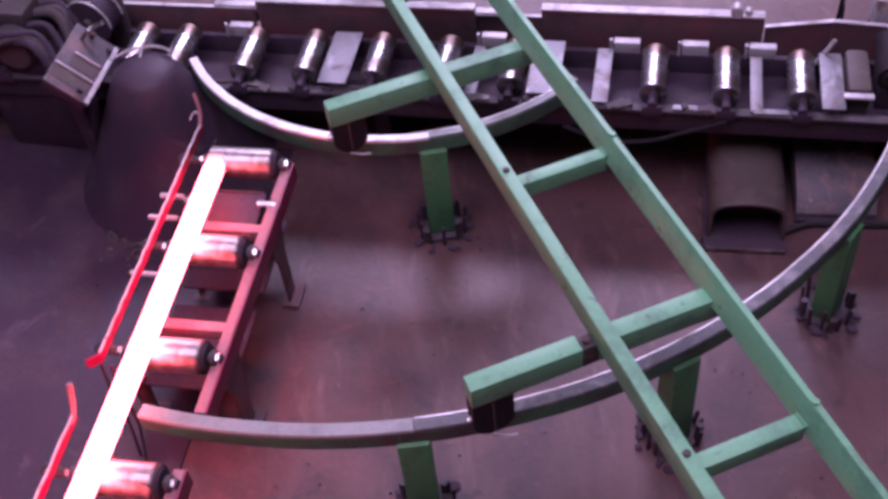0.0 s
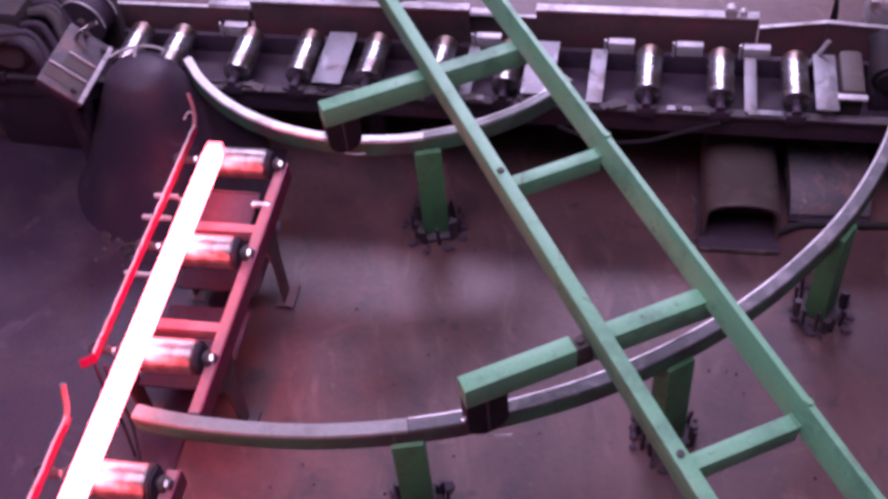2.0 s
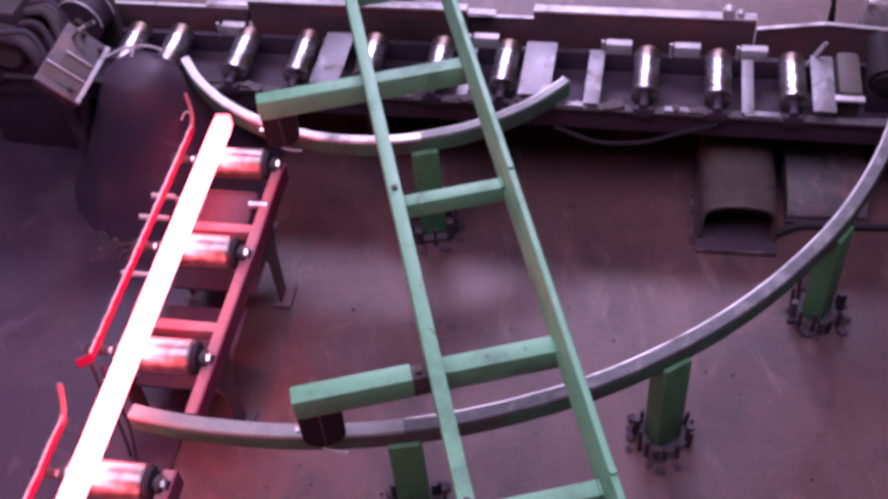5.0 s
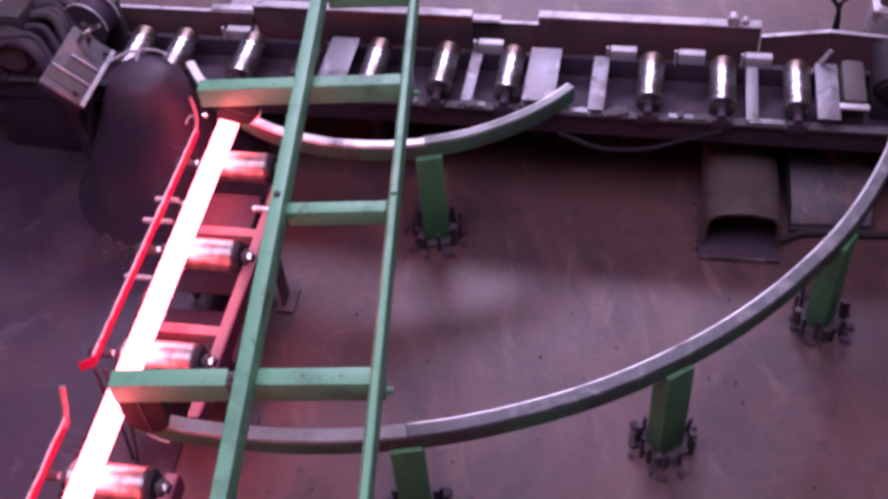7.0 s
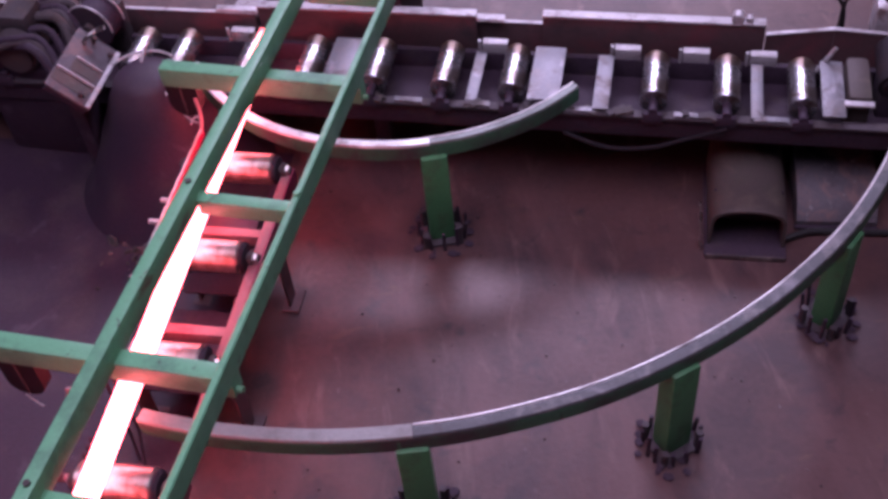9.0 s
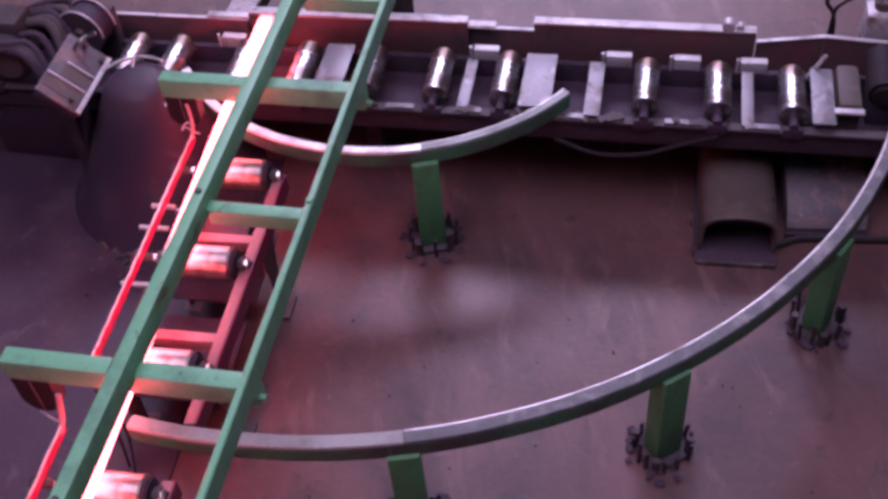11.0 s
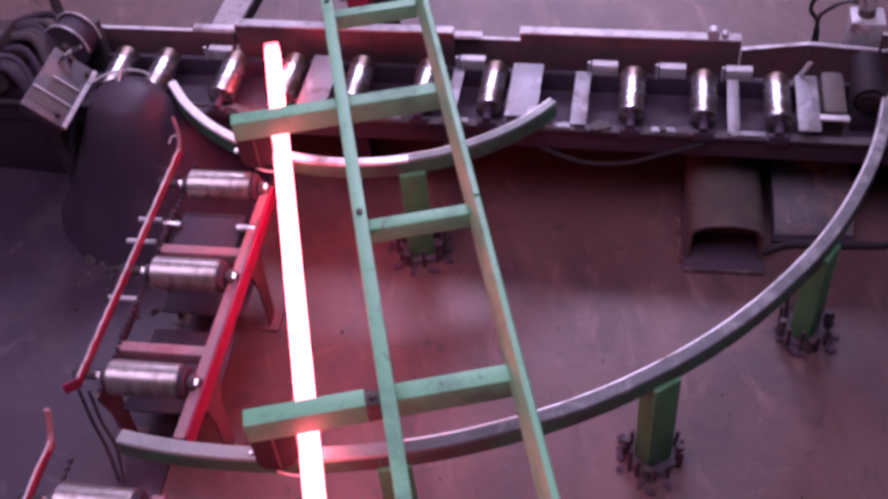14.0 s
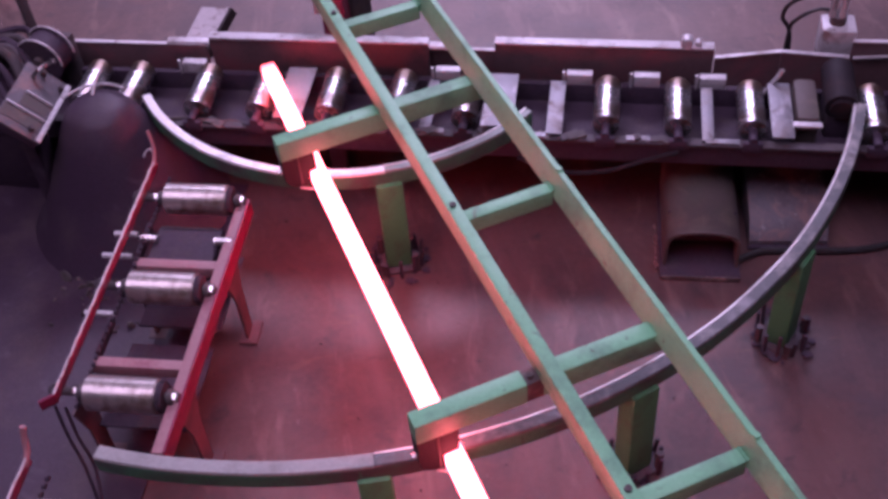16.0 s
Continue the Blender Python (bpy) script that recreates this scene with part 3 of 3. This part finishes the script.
part("side_rod", cylinder(B(), (-0.150, 0.02, 0.0), (-0.165, 0.08, 0.17), 0.006, 8), SHINY, cover, "bright steel rod")
grey = thing("grey_cover", pose(1.345, 2.60, 0, 0, 0, -11), "low dull grey closed sheet cover beside the arched one", "cover")
prof = [(0.0, 0.0), (0.0, 0.03), (0.05, 0.085), (0.16, 0.125), (0.27, 0.135), (0.30, 0.10), (0.30, 0.0)]
part("bent_sheet", prism(B(), prof, pose(-0.135, 0, 0, 90, 0, 90), 0.27), PURPLE_GREY, grey)
part("foot_strip", box(B(), (-0.14, -0.014, 0.0), (0.14, -0.001, 0.012), 0.002), VEIL_DARK, grey)
tagged(mesh_object("floor_cable", sweep(B(), [(1.15, 2.56, 0.014), (1.25, 2.585, 0.014), (1.35, 2.565, 0.014), (1.47, 2.545, 0.014), (1.6, 2.53, 0.014), (1.8, 2.55, 0.014)], 0.012), RUBBER), "black rubber cable lying on the floor", "cable")

# ---- machine corner at the far end of the red conveyor ----
drum = thing("flanged_wheel", pose(-1.222, 3.62, 0, 0, 0, -24), "dark double-flanged steel wheel with pale upper rims", "wheel")
part("wheel_body", cylinder(B(), (0, -0.05, 0.50), (0, 0.05, 0.50), 0.082, 40, bevel=0.006), VEIL_DARK, drum)
for y in (-0.058, 0.028):
    part("flange", cylinder(B(), (0, y, 0.50), (0, y + 0.012, 0.50), 0.092, 40, bevel=0.003), VEIL_DARK, drum)
    # pale line over the upper half of the flange's rim
    bm = B()
    sweep(bm, [(0.092 * math.sin(q), y + 0.004, 0.50 + 0.092 * math.cos(q)) for q in (radians(k) for k in range(-85, 96, 9))], 0.0045, 6)
    part("pale_rim", bm, PALE, drum, "pale line along the upper rim")
part("axle", cylinder(B(), (0, -0.08, 0.50), (0, 0.09, 0.50), 0.02, 16), DARK, drum)
part("stand", box(B(), (-0.06, 0.062, 0.0), (0.06, 0.10, 0.53), 0.008), DARK, drum)

unit = thing("slotted_guard_box", pose(-1.146, 3.232, 0, 0, 0, -14.3), "dusty sloping slotted steel guard plate on a dark foot", "machine")
part("foot", box(B(), (-0.15, -0.05, 0.0), (-0.10, 0.06, 0.54), 0.008), DECK, unit)
SLOPE = pose(0, 0, 0.50, 0, 42, 0)
part("casing", box(B(), (-0.165, -0.150, -0.045), (-0.004, 0.150, -0.010), 0.006, SLOPE), VEIL_DARK, unit)
bm = box(B(), (-0.17, -0.155, -0.0095), (0.0, 0.155, 0.0), 0.002, SLOPE)
part("top_plate", bm, PURPLE_GREY, unit, "dusty grey plate")
for y, x0 in ((0.020, -0.125), (-0.062, -0.165)):
    part("rib", box(B(), (x0, y, 0.0005), (-0.022, y + 0.007, 0.009), 0.002, SLOPE), PALE, unit, "pale worn rib")
    part("rust_band", box(B(), (x0, y - 0.058, 0.0003), (-0.03, y - 0.002, 0.002), 0.0, SLOPE), BROWN, unit, "rusty slot between ribs")
part("edge_strip", box(B(), (-0.018, -0.152, 0.0005), (-0.001, 0.152, 0.005), 0.002, SLOPE), PALE, unit, "worn bright edge")
for x, y in ((-0.03, 0.115), (-0.05, -0.12), (-0.105, 0.135)):
    part("bolt", cylinder(B(), SLOPE @ Vector((x, y, 0.0)), SLOPE @ Vector((x, y, 0.02)), 0.010, 6), DARK, unit)
part("catch", sweep(B(), [SLOPE @ Vector(p) for p in ((-0.13, 0.10, 0.0), (-0.125, 0.115, 0.03), (-0.115, 0.14, 0.05), (-0.10, 0.15, 0.075))], 0.009, 8), SHINY, unit, "bright bent catch")

body = thing("drive_unit", pose(-1.52, 3.42, 0, 0, 0, -17.6), "dark grimy drive unit casing", "machine")
part("casing", box(B(), (-0.20, 0.04, 0.0), (0.14, 0.30, 0.46), 0.03), DECK, body)
part("motor", cylinder(B(), (0.0, 0.02, 0.50), (0.0, 0.24, 0.50), 0.085, 28, bevel=0.012), DARK, body)
part("terminal_box", box(B(), (-0.06, 0.08, 0.57), (0.06, 0.20, 0.63), 0.01), DARK, body)
lay = random.Random(23)
for k in range(11):
    y = -0.02 + 0.032 * k
    u, v, w = (lay.uniform(-0.05, 0.05) for _ in range(3))
    bm = sweep(B(), [(-0.18, y + u, 0.45), (-0.06, y + v, 0.53 + 0.4 * w), (0.05, y + w, 0.57 + 0.4 * u), (0.13, y + u * 1.5, 0.55 + 0.3 * v), (0.20 + 0.5 * v, y - 0.05 + w, 0.44)], 0.013 + 0.010 * lay.random(), 10)
    part("draped_hose", bm, (VEIL_DARK, DARK, VEIL_DARK, GRIME)[k % 4], body, "dirty draped hose")
panel = thing("pink_panel", pose(-1.35, 3.79, 0, 0, 0, -20), "pale pinkish upright steel panel", "panel")
part("sheet", box(B(), (-0.06, -0.01, 0.0), (0.05, 0.01, 0.90), 0.003), PINK, panel)
part("edge_angle", box(B(), (0.051, -0.02, 0.0), (0.062, 0.03, 0.90), 0.002), DARK, panel)

# plate added over the left floor to keep that area dark and purple
slab = thing("floor_plate", pose(0, 0, 0), "added dark purple plate that darkens the left floor", "floor plate", kind="structure")
part("plate", box(B(), (-3.4, -3.6, 0.0), (0.0, 0.50, 0.006), 0.002, pose(-0.68, 2.806, 0, 0, 0, -13.7)), DECK, slab)

bm = B()
rng = random.Random(4)
for k in range(620):
    near = k < 440
    x, y = (rng.gauss(-1.06, 0.07), rng.gauss(3.02, 0.17)) if near else (rng.uniform(-0.9, 1.7), rng.uniform(1.4, 3.6))
    r = rng.uniform(0.004, 0.010) * rng.choice((1, 1, 1.6, 2.3)) if near else rng.uniform(0.002, 0.005)
    made = bmesh.ops.create_icosphere(bm, subdivisions=1, radius=r)["verts"]
    bmesh.ops.transform(bm, verts=made, matrix=Matrix.LocRotScale((x, y, r * 0.5), Euler((rng.random() * 3, rng.random() * 3, 0)), (1, rng.uniform(0.5, 1.6), 0.6)))
tagged(mesh_object("scale_grit", bm, SCALE), "scattered grey mill scale and grit on the floor", "debris", kind="stuff")

# the cone shell is made up to fill a murky dark area below the hoop
hood = thing("dark_infill_cone", pose(-1.0, 3.225, 0), "made-up dark cone filling a murky area under a thin bright rim hoop", "hood")
bm = B()
rings = []
for r, z in ((0.38, 0.0), (0.32, 0.08), (0.225, 0.28), (0.155, 0.43), (0.118, 0.50), (0.095, 0.522), (0.065, 0.533), (0.030, 0.538)):
    rings.append([bm.verts.new((r * math.cos(q) * (1 + 0.012 * math.sin(3 * q)), r * math.sin(q), z)) for q in (2 * math.pi * k / 32 for k in range(32))])
for p, q in zip(rings, rings[1:]):
    for j in range(32):
        bm.faces.new((p[j], p[(j + 1) % 32], q[(j + 1) % 32], q[j]))
bm.faces.new(rings[0][::-1]), bm.faces.new(rings[-1])
bmesh.ops.recalc_face_normals(bm, faces=bm.faces)
part("shell", bm, DECK, hood)
part("rim_hoop", sweep(B(), [(0.130 * math.cos(q), 0.130 * math.sin(q) - 0.035, 0.545) for q in (radians(k) for k in range(40, 141, 5))], 0.005, 6), PALE, hood, "thin bright rim")
part("rim_pin", sweep(B(), [(-0.012, 0.045, 0.536), (0.0, 0.095, 0.555), (0.022, 0.14, 0.575)], 0.006, 6), PALE, hood)

# ---- swinging ladder frame that pushes the bar ----
ZL = 0.683
PIVOT = (-0.0656, 3.814)
ladder = thing("swing_frame", pose(PIVOT[0], PIVOT[1], 0, 0, 0, 16.65), "mint green welded steel ladder frame on wheels", "frame")
part("side_rail", box(B(), (-0.223, -3.3, ZL - 0.02), (-0.184, -0.02, ZL + 0.06), 0.004), GREEN, ladder)
# the other rail has a narrow top and a sloping inner web
section = [(0.100, -0.02), (0.139, -0.02), (0.139, 0.056), (0.136, 0.06), (0.121, 0.06), (0.118, 0.056)]
web = part("side_rail", prism(B(), section, pose(0, -0.02, ZL, 90), 3.28), GREEN, ladder, "green rail with a narrow top and a sloping web")
# thin dark strip just below the rail's top edge
part("dark_seam", box(B(), (0.1172, -3.28, ZL + 0.044), (0.1185, -0.04, ZL + 0.053)), SCALE, web, "thin dark seam")
for y in (-0.478, -1.527, -2.535, -3.2):
    part("rung", box(B(), (-0.1835, y - 0.043, ZL - 0.05), (0.0995, y, ZL + 0.006), 0.004), GREEN, ladder)
shoes = []
for y, top in ((-0.923, ZL - 0.022), (-2.105, ZL - 0.004)):
    bm = B()
    if y < -2:
        box(bm, (-0.567, y - 0.053, top - 0.075), (-0.262, y, top), 0.005)
        box(bm, (-0.215, y - 0.053, top - 0.075), (0.139, y, top), 0.005)
    else:
        box(bm, (-0.567, y - 0.053, top - 0.075), (0.139, y, top), 0.005)
    arm = part("arm", bm, GREEN, ladder)
    if y < -2:
        part("clamp", box(B(), (-0.270, y - 0.049, top - 0.08), (-0.212, y - 0.004, top - 0.006), 0.006), SCALE, arm, "rusty dark clamp")
        part("clamp_bolt", cylinder(B(), (-0.245, y - 0.03, top - 0.01), (-0.245, y - 0.03, top + 0.006), 0.009, 6), SCALE, arm)
    low = 0.0015
    hang = top - 0.0745
    depth = hang - ZR - low
    outline = [(-0.056, 0.0), (-0.056, 0.052 - depth)]
    for k in range(1, 12):
        q = math.pi + math.pi * k / 12
        outline.append((0.056 * math.cos(q), 0.052 - depth + 0.052 * math.sin(q)))
    outline += [(0.056, 0.052 - depth), (0.056, 0.0)]
    shoe = part("pusher_shoe", prism(B(), outline, pose(0, -0.005, 0, 90), 0.043), SCORCH, ladder, "dark scorched hinged pusher shoe", pose(-0.509, y, hang))
    shoes.append((shoe, y, hang))
    part("shoe_strap", box(B(), (-0.004, -0.0515, 0.01 - depth), (0.002, -0.0482, -0.002), 0.001), DARK, shoe)
    part("bent_wire", sweep(B(), [(-0.013, -0.054, 0.005 - depth), (0.022, -0.066, -0.006 - depth), (0.05, -0.075, -0.006 - depth)], 0.003, 6), PALE, shoe, "thin bent wire")
    part("end_bolt", cylinder(B(), (-0.578, y - 0.03, ZR + 0.075), (-0.566, y - 0.03, ZR + 0.075), 0.009, 6), SHINY, arm)
    part("end_stud", cylinder(B(), (0.139, y - 0.035, top - 0.055), (0.156, y - 0.035, top - 0.055), 0.010, 8), GREEN, arm)
for x in (-0.2035, 0.1285):
    for y in (-0.50, -1.548, -2.556):
        part("bolt_head", cylinder(B(), (x, y, ZL + 0.060), (x, y, ZL + 0.067), 0.010, 6), SCALE if x < 0 else GREEN, ladder, "rusty bolt head" if x < 0 else "")
for y in (-0.478, -1.527, -2.535):
    for x0, x1 in ((-0.188, -0.180), (0.096, 0.104)):
        part("weld_bead", sweep(B(), [(x0 + 0.004, y - 0.043 + 0.0043 * k, ZL + 0.006 + 0.0015 * math.sin(k * 1.9)) for k in range(11)], 0.0045, 6), GREEN, ladder)
part("hub", cylinder(B(), (0, 0, ZL - 0.08), (0, 0, ZL + 0.04), 0.11, 32, bevel=0.006), GREEN, ladder)
part("hub_plate", box(B(), (-0.225, -0.10, ZL - 0.085), (0.155, 0.12, ZL - 0.062), 0.003), GREEN, ladder)
column = tagged(mesh_object("pivot_column", cylinder(B(), (*PIVOT, 0.0), (*PIVOT, ZL - 0.09), 0.07, 32), DARK), "dark round steel pivot column", "column")

# ---- the hot bar ----
def billet(y0, y1):
    return box(B(), (-0.026, y1, -0.026), (0.026, y0, 0.026), 0.007)


bar = thing("hot_bar", pose(0, 0, 0), "white-hot glowing square steel bar", "steel bar")
part("bar_body", billet(-0.016, -2.9), HOT, bar)
part("cut_end", billet(0.0, -0.0158), HOT, bar, "glowing sheared end")


# ---- how things move ----
def swing(deg):
    return pose(PIVOT[0], PIVOT[1], 0, 0, 0, deg)


def bar_pose(deg, across, along, lean):
    return swing(deg) @ pose(across, along, ZR + 0.0275, 0, 0, lean)


def motions():
    walk(ladder, [(t, swing(a)) for t, a in (
        (0.0, 16.65), (3.0, 16.65), (3.2, 16.5), (3.5, 15.35), (4.0, 12.3), (4.5, 9.1), (5.0, 5.85), (5.5, 2.55), (6.0, -0.6), (6.5, -3.7), (7.0, -6.85),
        (7.5, -10.2), (8.0, -13.2), (8.5, -15.6), (9.0, -17.6), (9.3, -18.6), (9.7, -19.2), (10.2, -19.2), (10.5, -18.1), (11.0, -15.3), (11.5, -12.3),
        (12.0, -9.2), (12.5, -6.1), (13.0, -3.2), (13.5, -0.05), (14.0, 3.45), (14.5, 6.3), (15.0, 9.8), (15.5, 12.6), (16.0, 15.6))])
    # each hinged shoe tips up over the lying bar on the way out
    for (shoe, y, hang), times in zip(shoes, ((5.8, 6.2, 7.8, 8.1), (7.02, 7.3, 7.7, 7.95))):
        down, up = pose(-0.509, y, hang), pose(-0.509, y, hang, 0, -68, 0)
        half = pose(-0.509, y, hang, 0, -34, 0)
        a, b, c, d = times
        walk(shoe, [(0.0, down), (a, down), ((a + b) / 2, half), (b, up), (c, up), ((c + d) / 2, half), (d, down), (16.0, down)])
    lie = -11.6
    walk(bar, [(t, bar_pose(*row)) for t, *row in (
        (0.0, lie, -0.425, -1.177, -1.9), (1.0, lie, -0.425, -1.145, -1.9), (2.0, lie, -0.425, -1.115, -1.9), (3.0, lie, -0.424, -1.077, -1.8),
        (4.0, lie, -0.423, -1.040, -1.7), (5.0, lie, -0.422, -0.98, -1.6), (6.0, lie, -0.421, -0.91, -1.4), (7.0, lie, -0.420, -0.83, -1.2),
        (8.0, lie, -0.418, -0.708, -1.0), (8.5, lie, -0.418, -0.615, -1.0), (9.0, lie, -0.418, -0.481, -1.0), (9.4, lie, -0.417, -0.39, -1.0),
        (9.8, lie, -0.416, -0.36, -1.0), (11.5, lie, -0.414, -0.36, -0.9), (12.0, -9.1, -0.403, -0.36, -0.8), (12.5, -6.1, -0.403, -0.36, -0.6),
        (13.0, -3.2, -0.409, -0.36, -0.5), (13.5, -0.05, -0.42, -0.36, -0.2), (14.0, 3.45, -0.432, -0.355, 0.1), (14.5, 6.3, -0.434, -0.35, -0.1),
        (15.0, 9.8, -0.437, -0.35, -0.3), (15.5, 12.6, -0.44, -0.345, -0.6), (16.0, 15.6, -0.442, -0.345, -0.9))])


motions()
